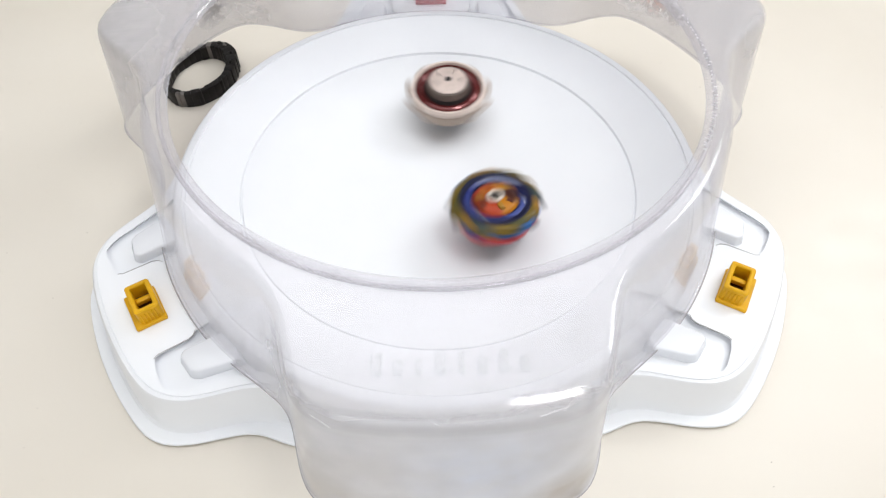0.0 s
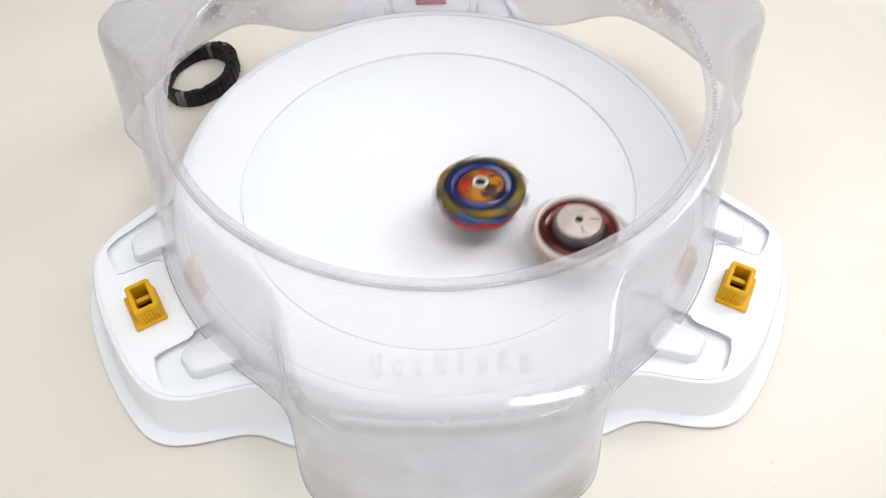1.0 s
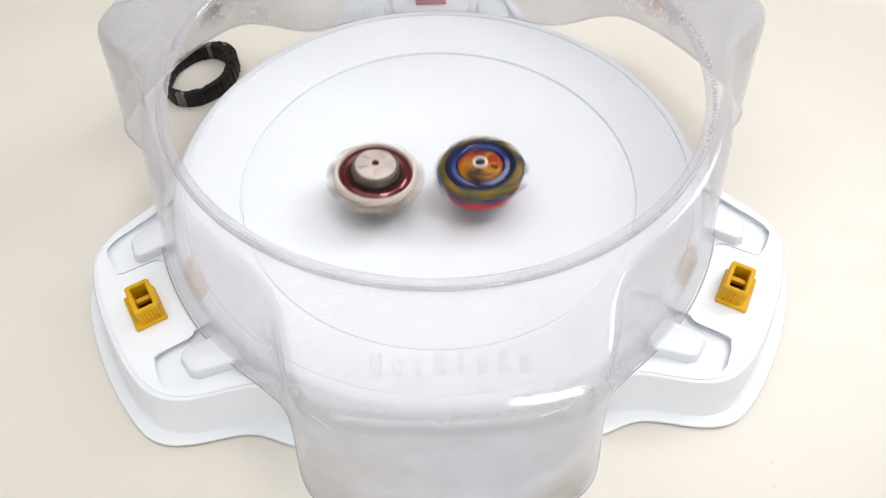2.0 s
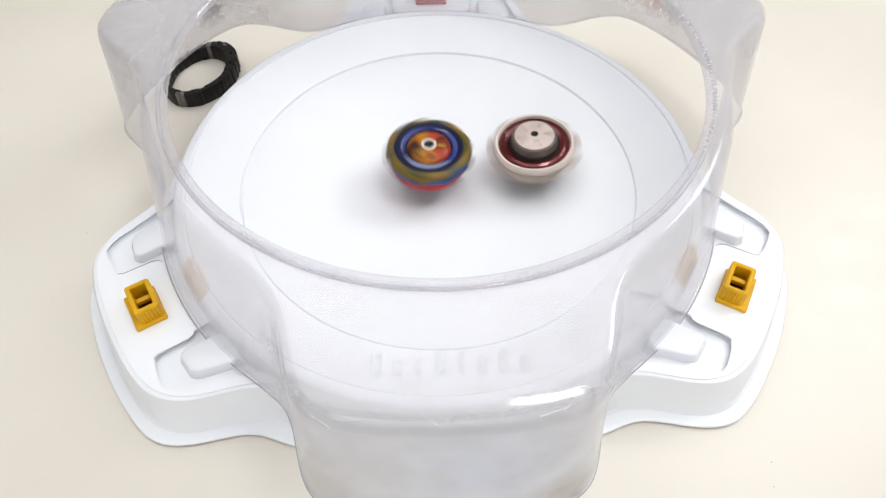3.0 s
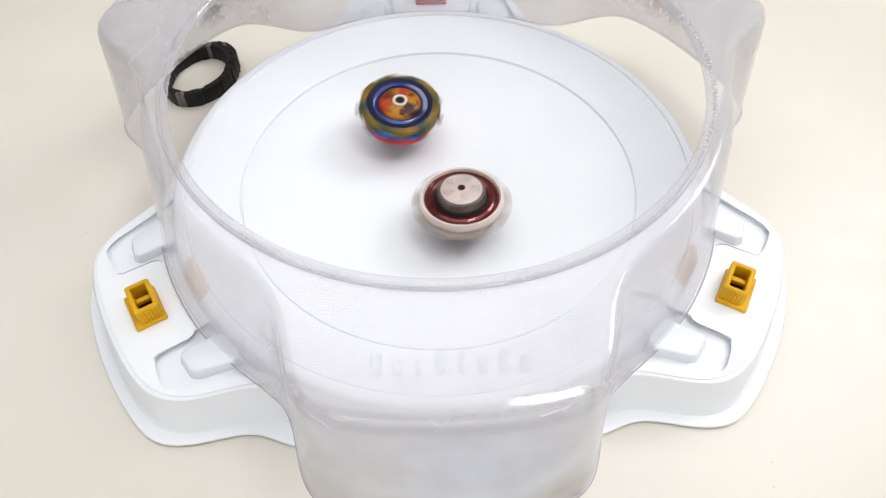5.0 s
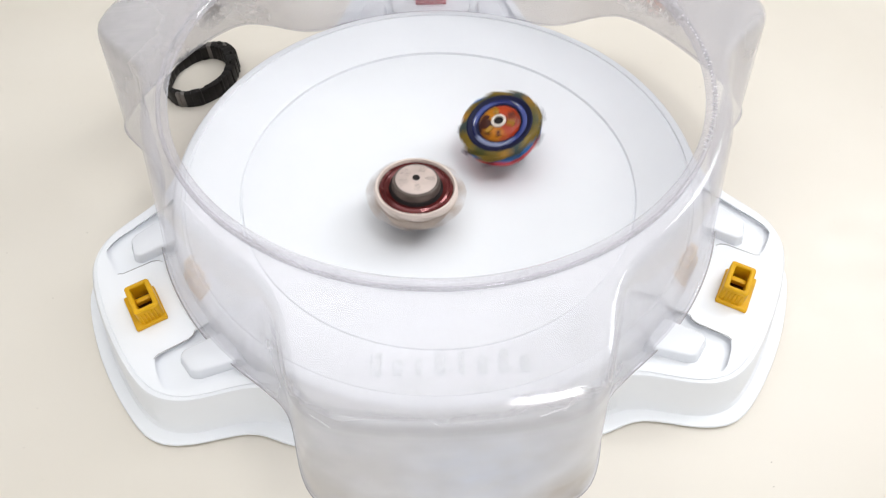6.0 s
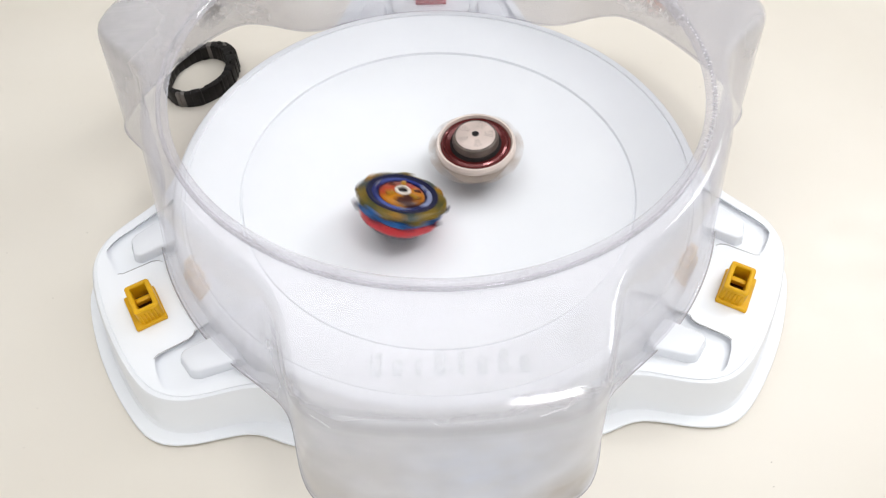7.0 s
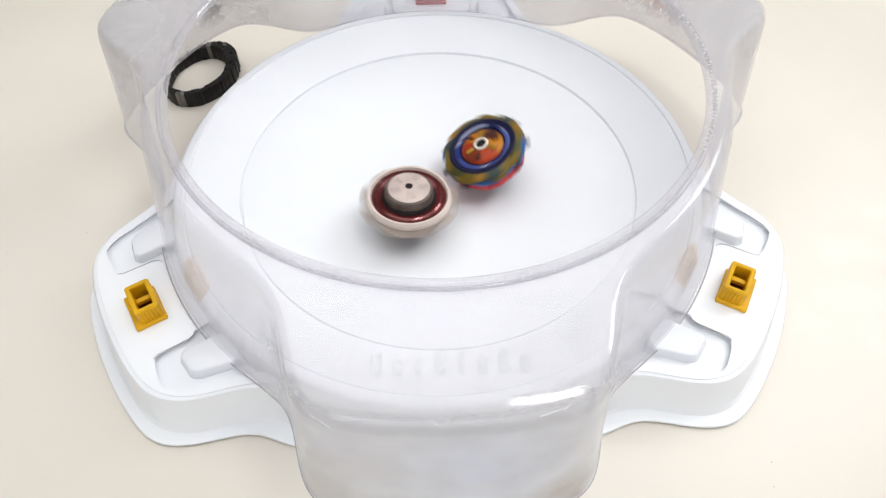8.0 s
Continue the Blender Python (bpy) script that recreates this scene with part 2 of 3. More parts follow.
def sleeve(w, d, k, z0, z1, corner=0.0016, chamfer=0.0006):
    """A hollow upright box of outer size w x d with walls k thick and rounded corners."""
    def loop(x, y, r, z):
        pts = []
        for cx, cy, a0 in ((x - r, y - r, 0), (r - x, y - r, 90), (r - x, r - y, 180), (x - r, r - y, 270)):
            pts += [(cx + r * math.cos(radians(a0 + 22.5 * i)), cy + r * math.sin(radians(a0 + 22.5 * i)), z) for i in range(5)]
        return pts
    loops = [loop(w / 2, d / 2, corner, z0), loop(w / 2, d / 2, corner, z1 - chamfer), loop(w / 2 - chamfer, d / 2 - chamfer, corner, z1),
             loop(w / 2 - k + chamfer, d / 2 - k + chamfer, corner * 0.6, z1), loop(w / 2 - k, d / 2 - k, corner * 0.5, z1 - chamfer), loop(w / 2 - k, d / 2 - k, corner * 0.5, z0)]
    bm = bmesh.new()
    rows = [[bm.verts.new(p) for p in row] for row in loops]
    for p, q in zip(rows, rows[1:]):
        for i in range(len(p)):
            j = (i + 1) % len(p)
            bm.faces.new((p[i], p[j], q[j], q[i]))
    return bm


def strip(path, width, z, height):
    """A low ridge of the given width along a plan path."""
    bm = bmesh.new()
    rows = []
    for i, (x, y) in enumerate(path):
        p, q = Vector(path[max(0, i - 1)]), Vector(path[min(len(path) - 1, i + 1)])
        side = Vector((p.y - q.y, q.x - p.x)).normalized() * width / 2
        rows.append([bm.verts.new((x + k * side.x, y + k * side.y, h)) for k, h in ((-1, z - height), (-1, z), (1, z), (1, z - height))])
    for p, q in zip(rows, rows[1:]):
        for i in range(3):
            bm.faces.new((p[i], p[i + 1], q[i + 1], q[i]))
    return bm


def ease(x, a, b):
    u = min(1.0, max(0.0, (x - a) / (b - a)))
    return u * u * (3 - 2 * u)


def along(x, knots):
    """Smooth interpolation through (x, value) knots."""
    if x <= knots[0][0]:
        return knots[0][1]
    for (x0, v0), (x1, v1) in zip(knots, knots[1:]):
        if x <= x1:
            return v0 + (v1 - v0) * (x - x0) / (x1 - x0)
    return knots[-1][1]


def rounded(x, knots):
    """The same, with the corners between the knots eased."""
    return sum(along(abs(x + 0.6 * k), knots) for k in range(-3, 4)) / 7


def thicken(ob, thickness, offset=-1.0):
    mod = ob.modifiers.new("thickness", "SOLIDIFY")
    mod.thickness, mod.offset = thickness, offset
    return ob


# ---- the room and the table ----
def build_room():
    lo, hi, w = -0.75, 1.70, 2.2
    tagged(part("floor", box(2 * w, 2 * w, 0.1, (0, 0, lo - 0.05)), CARPET, smooth=False), "brown wooden room floor under the table", "floor", kind="structure")
    tagged(part("ceiling", box(2 * w, 2 * w, 0.1, (0, 0, hi + 0.05)), ROOM, smooth=False), "plain pale painted room ceiling", "ceiling", kind="structure")
    for name, sx, sy, at in (("wall_north", 2 * w + 0.2, 0.1, (0, w + 0.05, 0)), ("wall_south", 2 * w + 0.2, 0.1, (0, -w - 0.05, 0)),
                             ("wall_east", 0.1, 2 * w, (w + 0.05, 0, 0)), ("wall_west", 0.1, 2 * w, (-w - 0.05, 0, 0))):
        tagged(part(name, box(sx, sy, hi - lo, (at[0], at[1], (hi + lo) / 2)), ROOM, smooth=False), "plain pale painted room wall", "wall", kind="structure")
    table = thing("table", "cream laminate table with a smooth faintly speckled top", "table", pose(0, 0.1, -0.75))
    part("tabletop", box(1.7, 1.15, 0.03, (0, 0, 0.735), 0.004), TABLE, table)
    for x in (-0.78, 0.78):
        for y in (-0.5, 0.5):
            part("leg", box(0.05, 0.05, 0.72, (x, y, 0.36), 0.003), ROOM, table)


# ---- the white arena base ----
TABS = (90, 210, 330)     # angles of the three tabs; the cover's feet stand between them
BOWL = [(0.0, 0.0235), (0.02, 0.0237), (0.045, 0.0244), (0.07, 0.0256), (0.095, 0.0274), (0.1183, 0.0297),
        (0.1187, 0.0287), (0.1196, 0.0288), (0.1202, 0.0304), (0.128, 0.0327), (0.14, 0.0367), (0.1488, 0.0398),
        (0.1492, 0.0394), (0.1502, 0.0395), (0.1506, 0.0406), (0.1535, 0.0406), (0.1552, 0.0400), (0.1564, 0.0385), (0.1573, 0.0350), (0.1590, 0.0290), (0.1610, 0.0240),
        (0.1645, 0.0020)]


def off_tab(deg):
    """Degrees from the axis of the nearest tab."""
    return min(abs((deg - t + 180) % 360 - 180) for t in TABS)


def tab_radius(f):
    return rounded(f, [(0, 0.2043), (10, 0.2046), (13.5, 0.2035), (15.5, 0.2006), (17, 0.1976), (18.5, 0.1934), (20, 0.1872), (21.5, 0.1805), (23, 0.1748), (25, 0.1688), (27, 0.1655), (30, 0.1635), (33, 0.1615)])


def flange_radius(f):
    return rounded(f, [(0, 0.2158), (13, 0.2158), (15.5, 0.2140), (18, 0.2085), (21, 0.197), (24, 0.1845), (27, 0.1780), (33, 0.1755), (37, 0.1725), (42, 0.1695), (60, 0.1685)])


# the edge of the sunken pocket beside the panel that carries the clip, in the tab's own plan
POCKET = [(0.1640, 0.0256), (0.1660, 0.0280), (0.1690, 0.0291), (0.1740, 0.0291), (0.1852, 0.0293), (0.1876, 0.0306), (0.1893, 0.0360), (0.1897, 0.0450), (0.1888, 0.0500), (0.1850, 0.0535), (0.1780, 0.0564), (0.1700, 0.0580), (0.1500, 0.0640)]


def polar(r, deg):
    return r * math.cos(radians(deg)), r * math.sin(radians(deg))


def tab_top():
    """The raised plate on a tab: the middle panel and a border round two sunken pockets with sloping walls."""
    top = [polar(0.1535, d) for d in (-9, -5, 0, 5, 9)]
    first = len(top)
    top += POCKET
    last = len(top)
    top += [polar(0.1535, 27), polar(0.1535, 32)] + [polar(tab_radius(abs(d)) - 0.0040, d) for d in range(32, -33, -1)] + [polar(0.1535, -32), polar(0.1535, -27)]
    mirror = len(top)
    top += [(u, -v) for u, v in POCKET[::-1]]
    count = len(top)
    bm = bmesh.new()
    up = [bm.verts.new((u, v, 0.0328)) for u, v in top]
    low = []
    for i, (u, v) in enumerate(top):
        if first <= i < last or i >= mirror:
            p, q = Vector(top[i - 1]), Vector(top[(i + 1) % count])
            n = Vector((q.y - p.y, p.x - q.x)).normalized() * 0.0024
            u, v = u + n.x, v + n.y
        low.append(bm.verts.new((u, v, 0.0289)))
    bm.faces.new(up)
    for i in range(count):
        j = (i + 1) % count
        bm.faces.new((up[i], low[i], low[j], up[j]))
    bmesh.ops.bevel(bm, geom=[e for e in bm.edges if all(v.co.z > 0.0325 for v in e.verts)], offset=0.0005, segments=2, profile=0.5, affect="EDGES")
    return bm


def frustum(outline, z0, z1, grow, bevel):
    """An upright block that widens towards its foot, with its upper edges rounded."""
    bm = prism(outline, z0, z1, bevel)
    mid = sum((Vector(p) for p in outline), Vector((0, 0))) / len(outline)
    for v in bm.verts:
        out = Vector((v.co.x, v.co.y)) - mid
        k = 1 + grow / out.length * (z1 - v.co.z) / (z1 - z0)
        v.co.x, v.co.y = mid.x + out.x * k, mid.y + out.y * k
    return bm


def build_base():
    base = thing("toy_arena", "white moulded plastic spinning-top arena base with shallow bowl", "toy arena")
    part("bowl", lathe(BOWL, 160), WHITE, base, "smooth white shallow battle bowl with ring lines")
    part("flange", sweep(0, 360, 240, lambda d: [(0.150, 0.0030), (0.155, 0.0030), (flange_radius(off_tab(d)) - 0.003, 0.0034),
         (flange_radius(off_tab(d)) - 0.0005, 0.0029), (flange_radius(off_tab(d)), 0.0021), (flange_radius(off_tab(d)) - 0.0004, 0.0014), (flange_radius(off_tab(d)) - 0.0045, 0.0012), (flange_radius(off_tab(d)) - 0.0055, 0.0)], True), WHITE, base)
    for t in TABS:
        def profile(d):
            r = tab_radius(abs(d - t))
            return [(0.1530, 0.0292), (0.1535, 0.0292), ((0.1535 + r) / 2, 0.0292), (r - 0.0046, 0.0292), (r - 0.0043, 0.0320), (r - 0.0035, 0.0325), (r - 0.0015, 0.0319), (r - 0.0002, 0.0300), (r + 0.0035, 0.0050), (r + 0.0060, 0.0027)]
        part("tab", sweep(t - 33, t + 33, 88, profile), WHITE, base)
        part("tab_top", tab_top(), WHITE, base).matrix_basis = pose(0, 0, 0, 0, 0, t)
        # blocks stand in the pockets; a dark strip paints the panel edge's shadow gap
        for side in (-1, 1):
            ob = part("gap_shade", strip([(u, side * v) for u, v in POCKET[:6]], 0.00038, 0.0330, 0.0007), GAP_GREY, base, "thin dark strip painted as the shadow gap along the panel edge")
            ob.matrix_basis = pose(0, 0, 0, 0, 0, t)
            outline = [(0.1500, 0.0352), (0.1730, 0.0350), (0.1757, 0.0376), (0.1740, 0.0480), (0.1712, 0.0502), (0.1500, 0.0553)]
            ob = part("pocket_block", frustum([(u, side * v) for u, v in outline], 0.0290, 0.0350, 0.0018, 0.0010), LUG, base, "milky bluish plastic block")
            ob.matrix_basis = pose(0, 0, 0, 0, 0, t)
    return base


def build_clip(deg, material, word, bar):
    """A hollow box-shaped clip on a square flange, pushed through a tab."""
    a = radians(deg)
    clip = thing("clip", word + " plastic hollow box clip on a white tab", "clip",
                 Matrix.Translation((0.1815 * math.cos(a), 0.1815 * math.sin(a), 0.0325)) @ pose(0, 0, 0, 0, 0, deg), "clips on the tabs")
    part("clip_flange", box(0.0165, 0.0232, 0.0028, (0, 0, 0.0013), 0.0009), material, clip)
    box_part = part("clip_box", sleeve(0.0128, 0.0192, 0.0025, 0.0020, 0.0128), material, clip)
    box_part.matrix_basis = Matrix.Translation((-0.0012, 0, 0))
    # the floor of the hollow is coloured dark to stand for its shade
    part("socket", box(0.0080, 0.0144, 0.0012, (-0.0012, 0, 0.0030)), SOCKET, clip, "floor of the clip's hollow, with shade put into its colour", smooth=False)
    part("crossbar", box(0.0078, 0.0030, 0.0030, (-0.0012, bar, 0.0070), 0.0005), material, clip)
    for side in (-1, 1):
        for i in range(6):
            part("rib", box(0.0009, 0.0010, 0.0082, (-0.0060 + 0.0018 * i, side * 0.0097, 0.0062), 0.0003, 1), material, clip)
    return clip


# ---- the clear cover ----
def shoulder_radius(f):
    """Radius of the cover's upper edge, f degrees from the axis of a foot."""
    return rounded(f, [(0, 0.1950), (12, 0.1958), (15, 0.1950), (17, 0.1925), (19, 0.1875), (21, 0.1795), (23, 0.1700), (25, 0.1625),
                     (28, 0.1565), (31, 0.1530), (34, 0.1512), (40, 0.1500), (60, 0.1495)])


def hem_radius(f):
    """Radius of the cover's lower edge."""
    return rounded(f, [(0, 0.2060), (9, 0.2062), (13.5, 0.2058), (17, 0.2036), (19, 0.1986), (21, 0.1902), (23, 0.1806), (25, 0.1730),
                     (28, 0.1670), (33, 0.1642), (37, 0.1635), (60, 0.1630)])


def top_height(r):
    """Height of the cover's sloping top."""
    return 0.1172 - 0.05 * (r - 0.1405) - 0.6 * max(0.0, r - 0.165) ** 2


def cover_profile(d):
    f = 60 - off_tab(d)
    r, e = shoulder_radius(f), hem_radius(f)
    zs, zb = top_height(r), along(f, [(0, 0.037), (22, 0.037), (31, 0.0337), (60, 0.0335)])
    rows = [(0.1392, 0.1188), (0.1405, 0.1172)]
    for u in (0.25, 0.5, 0.75):
        q = 0.1405 + (r - 0.005 - 0.1405) * u
        rows.append((q, top_height(q)))
    rows += [(r - 0.005, top_height(r - 0.005)), (r - 0.0030, zs - 0.0006), (r - 0.0014, zs - 0.0018), (r - 0.0004, zs - 0.0036), (r + 0.0006, zs - 0.0062)]
    top, r = zs - 0.0062, r + 0.0006
    for u in (0.2, 0.4, 0.6, 0.8, 0.97):
        rows.append((r + (e - r) * u, top + (zb - top) * u))
    rows += [(e + 0.0004, zb + 0.0002), (e + 0.0012, zb)]
    return rows


def hem_edge(d):
    f = 60 - off_tab(d)
    e, zb = hem_radius(f), along(f, [(0, 0.037), (22, 0.037), (31, 0.0337), (60, 0.0335)])
    return [(e + 0.0012, zb + 0.0002), (e + 0.0017, zb)]


def build_cover():
    cover = thing("arena_cover", "clear scuffed plastic arena cover with three broad feet", "arena cover")
    thicken(part("shell", sweep(0, 360, 480, cover_profile, True), CLEAR, cover), 0.0012)
    part("rim", lathe([(0.1352, 0.1168), (0.1352, 0.1192), (0.1360, 0.1200), (0.1372, 0.1200), (0.1378, 0.1194), (0.1384, 0.1194),
                       (0.1392, 0.1200), (0.1400, 0.1196), (0.1404, 0.1186), (0.1404, 0.1172), (0.1378, 0.1168)], 200, closed=True), CLEAR_RIM, cover, "thick clear rolled rim with scratches")
    thicken(part("hem", sweep(0, 360, 480, hem_edge, True), EDGE, cover, "dark cut edge along the hem"), 0.0004)
    # ticks and nicks worn into the rim
    rng = random.Random(7)
    for count, a0, a1, size, wide, material, words in ((17, -30, -13, 0.0020, 0.00026, SCRATCH, "row of fine white scratches across the rim"),
                                                       (20, -13, 14, 0.0011, 0.00024, SCRATCH, "loose short scratches on the rim"),
                                                       (9, -129, -119, 0.0009, 0.00045, STEEL, "small dark nicks in the rim")):
        bm = bmesh.new()
        for k in range(count):
            deg = a0 + (a1 - a0) * (k + rng.uniform(0.2, 0.8)) / count
            long = size * rng.uniform(0.6, 1.2)
            verts = bmesh.ops.create_cube(bm, size=1)["verts"]
            m = pose(0, 0, 0, 0, 0, deg) @ Matrix.Translation((0.1386 + rng.uniform(-0.0008, 0.0008), 0, 0.1196)) @ pose(0, 0, 0, 0, 0, rng.uniform(-9, 9))
            bmesh.ops.transform(bm, matrix=m @ Matrix.Diagonal((long, wide, 0.0005, 1)), verts=verts)
        tagged(part("rim_scuff", bm, material, cover, words, smooth=False), kind="stuff")
    # long crossing scratches on the front foot's top
    bm = bmesh.new()
    for x, y, long, turn in ((-0.010, -0.1905, 0.013, -42), (0.002, -0.1900, 0.012, 38), (0.014, -0.1895, 0.011, -35), (0.022, -0.1890, 0.014, 30), (-0.020, -0.1900, 0.008, -25),
                             (-0.0470, -0.1915, 0.010, -34), (0.044, -0.186, 0.012, 52), (0.036, -0.191, 0.010, 18), (-0.031, -0.188, 0.007, -38)):
        verts = bmesh.ops.create_cube(bm, size=1)["verts"]
        m = Matrix.Translation((x, y, top_height(math.hypot(x, y)) + 0.0001)) @ pose(0, 0, 0, 0, 0, turn)
        bmesh.ops.transform(bm, matrix=m @ Matrix.Diagonal((long, 0.0005, 0.0002, 1)), verts=verts)
    tagged(part("foot_scuff", bm, MARK, cover, "crossing pale scratches on the foot", smooth=False), kind="stuff")
    # raised marks on the front foot, as plain bars
    for i in range(8):
        tall = i in (0, 3, 4, 6)
        x, y = -0.0275 + 0.0079 * i, -0.1722 if not tall else -0.1707
        bm = box(0.0018 if i in (2, 4) else 0.0036, 0.0092 if tall else 0.0064, 0.0012, (0, 0, 0.0001), 0.00055, 3)
        ob = part("raised_mark", bm, MARK, cover)
        ob.matrix_basis = Matrix.Translation((x, y, top_height(math.hypot(x, y)))) @ pose(0, 0, 0, 3, 0, 0)
    return cover


# ---- the black bracelet ----
def build_bracelet():
    ring = thing("bracelet", "black linked bracelet with grey steel clasps lying on the table", "bracelet", pose(-0.1732, 0.1325, 0.0, 0, 0, 65))
    count = 30
    rng = random.Random(3)
    for i in range(count):
        u = radians(360 / count * i)
        x, y = 0.0288 * math.cos(u), 0.0216 * math.sin(u)
        face = math.degrees(math.atan2(y / 0.0216 ** 2, x / 0.0288 ** 2))
        deg = 360 / count * i
        bulk = math.exp(-(((deg + 28 + 180) % 360 - 180) / 44) ** 2)      # the heavy side, under the watch-like case
        slim = math.exp(-((deg - 95) / 40) ** 2)                        # the thin strap
        steel = i in (2, 16)
        h = 0.0122 + 0.0012 * bulk - 0.0062 * slim + rng.uniform(-0.0005, 0.0005)
        thick = 0.0044 + 0.0046 * bulk - 0.0022 * slim + (0.0006 if i % 3 == 0 else 0.0)
        link = part("clasp" if steel else "link", box(thick, 0.0050 if steel else 0.0068, h, (0, 0, h / 2), 0.0008), STEEL_DARK if steel else BLACK, ring, "grey steel clasp" if steel else "")
        link.matrix_basis = Matrix.Translation((x - 0.0010 * bulk, y, 0)) @ pose(0, 0, 0, 0, 0, face + rng.uniform(-5, 5))
        if i % 3 == 0:
            v = u + radians(180 / count)
            pin = part("hinge", lathe([(0, 0.0005), (0.0016, 0.0005), (0.0019, 0.0012), (0.0019, h - 0.0004), (0.0014, h + 0.0003), (0, h + 0.0003)], 12), STEEL_DARK if i == 15 else BLACK, ring)
            pin.matrix_basis = Matrix.Translation((0.0302 * math.cos(v), 0.0230 * math.sin(v), 0))
    for deg in (-12, -38, -62):
        u = radians(deg)
        lug = part("stud", box(0.0018, 0.0030, 0.0020, (0, 0, 0.0138), 0.0005), STEEL_DARK if deg == -12 else BLACK, ring)
        lug.matrix_basis = Matrix.Translation((0.0286 * math.cos(u), 0.0214 * math.sin(u), 0)) @ pose(0, 0, 0, 0, 0, deg)


# ---- the two spinning tops; the tip of each stands at its origin ----
def lobes(count, depth, share=0.5):
    def wave(a, r, z):
        u = (a * count / (2 * math.pi)) % 1.0
        return r - depth * ease(r, 0.0195, 0.0235) * (1 - ease(u, 0.0, 0.18) * (1 - ease(u, share, share + 0.2)))
    return wave


def build_blue_top():
    top = thing("spinning_top", "blue, orange and olive plastic spinning top whirling in the bowl", "spinning top", group="spinning tops")
    # the tip's broad grey cone also paints the shade below the red ring
    part("driver", lathe([(0, 0), (0.0015, 0.0002), (0.0030, 0.0022), (0.0070, 0.0037), (0.0110, 0.0063), (0.0160, 0.0092), (0.0185, 0.0122), (0.0190, 0.0144), (0.0, 0.0148)], 48), SHADE_GREY, top, "plastic tip, widened and greyed to paint the shade under the ring")
    part("red_ring", lathe([(0.010, 0.0128), (0.0192, 0.0132), (0.0220, 0.0148), (0.0234, 0.0172), (0.0238, 0.0202), (0.0238, 0.0212), (0.012, 0.0216)], 72, lobes(6, 0.0010)), SCARLET, top, "bright red lower ring")
    part("blue_skirt", lathe([(0.012, 0.0212), (0.0234, 0.0213), (0.0247, 0.0224), (0.0251, 0.0242), (0.0246, 0.0256), (0.012, 0.0260)], 72, lobes(6, 0.0012)), AZURE, top, "azure blue side band")
    part("lug_ring", lathe([(0.016, 0.0212), (0.0278, 0.0220), (0.0288, 0.0235), (0.0284, 0.0252), (0.016, 0.0256)], 144, lobes(9, 0.0075, 0.16)), NAVY, top, "small dark side lugs")
    part("blade_ring", lathe([(0.016, 0.0254), (0.0240, 0.0254), (0.0256, 0.0264), (0.0257, 0.0276), (0.0244, 0.0290), (0.0220, 0.0299), (0.0198, 0.0299), (0.018, 0.0280)], 96, lobes(9, 0.0014)), OLIVE, top, "olive and gold blade ring")
    part("navy_ring", lathe([(0.010, 0.0260), (0.0204, 0.0280), (0.0205, 0.0300), (0.0196, 0.0304), (0.0170, 0.0295), (0.0138, 0.0288), (0.0120, 0.0288), (0.010, 0.0288)], 72), NAVY, top, "dark navy inner ring")
    part("steel_ring", lathe([(0.0141, 0.0291), (0.0144, 0.0297), (0.0153, 0.0299), (0.0165, 0.0298), (0.0173, 0.0294)], 72, lobes(9, 0.0003)), SILVER, top, "thin bluish steel ring")
    part("dome", lathe([(0.0132, 0.0284), (0.0128, 0.0293), (0.0112, 0.0304), (0.0086, 0.0312), (0.0050, 0.0316), (0.0040, 0.0314)], 72), ORANGE, top, "orange and gold domed centre")
    for i in range(3):
        fin = part("fin", box(0.0052, 0.0030, 0.0022, (0.0077, 0, 0.0312), 0.0007), GOLD, top, "raised golden fin")
        fin.matrix_basis = pose(0, 0, 0, 0, 0, 120 * i + 15)
        slot = part("slot", box(0.0040, 0.0024, 0.0012, (0.0086, 0, 0.0309), 0.0003), UMBER, top, "dark brown slot in the dome")
        slot.matrix_basis = pose(0, 0, 0, 0, 0, 120 * i + 62)
        # short bright bars paint glints on the bluish ring
        glint = part("glint_bar", box(0.0009, 0.0060, 0.0008, (0.0158, 0, 0.0298), 0.0003), CHROME, top, "bright bar that paints a glint on the ring")
        glint.matrix_basis = pose(0, 0, 0, 0, 0, 120 * i + 80)
    for i in range(6):
        wing = part("wing", box(0.0060, 0.0085, 0.0040, (0.0229, 0, 0.0263), 0.0014), AZURE if i % 3 == 0 else OLIVE, top, "azure blue wing on the rim" if i % 3 == 0 else "olive wing on the rim")
        wing.matrix_basis = pose(0, 0, 0, 0, 0, 60 * i + 40)
        horn = part("horn", box(0.0052, 0.0064, 0.0026, (0.0222, 0, 0.0286), 0.0011), OLIVE if i % 2 else GOLD, top, "raised horn on the rim")
        horn.matrix_basis = pose(0, 0, 0, 0, 0, 60 * i + 72)
    part("hub", lathe([(0.0046, 0.0300), (0.0046, 0.0321), (0.0041, 0.0326), (0.0031, 0.0325), (0.0027, 0.0300)], 48, lobes(3, 0.0004)), PALE, top, "pale hub ring")
    part("hub_hole", lathe([(0.0030, 0.0305), (0.0028, 0.0316), (0.0, 0.0317)], 32, lobes(3, 0.0006)), CHAR, top, "dark hub hole")
    return top


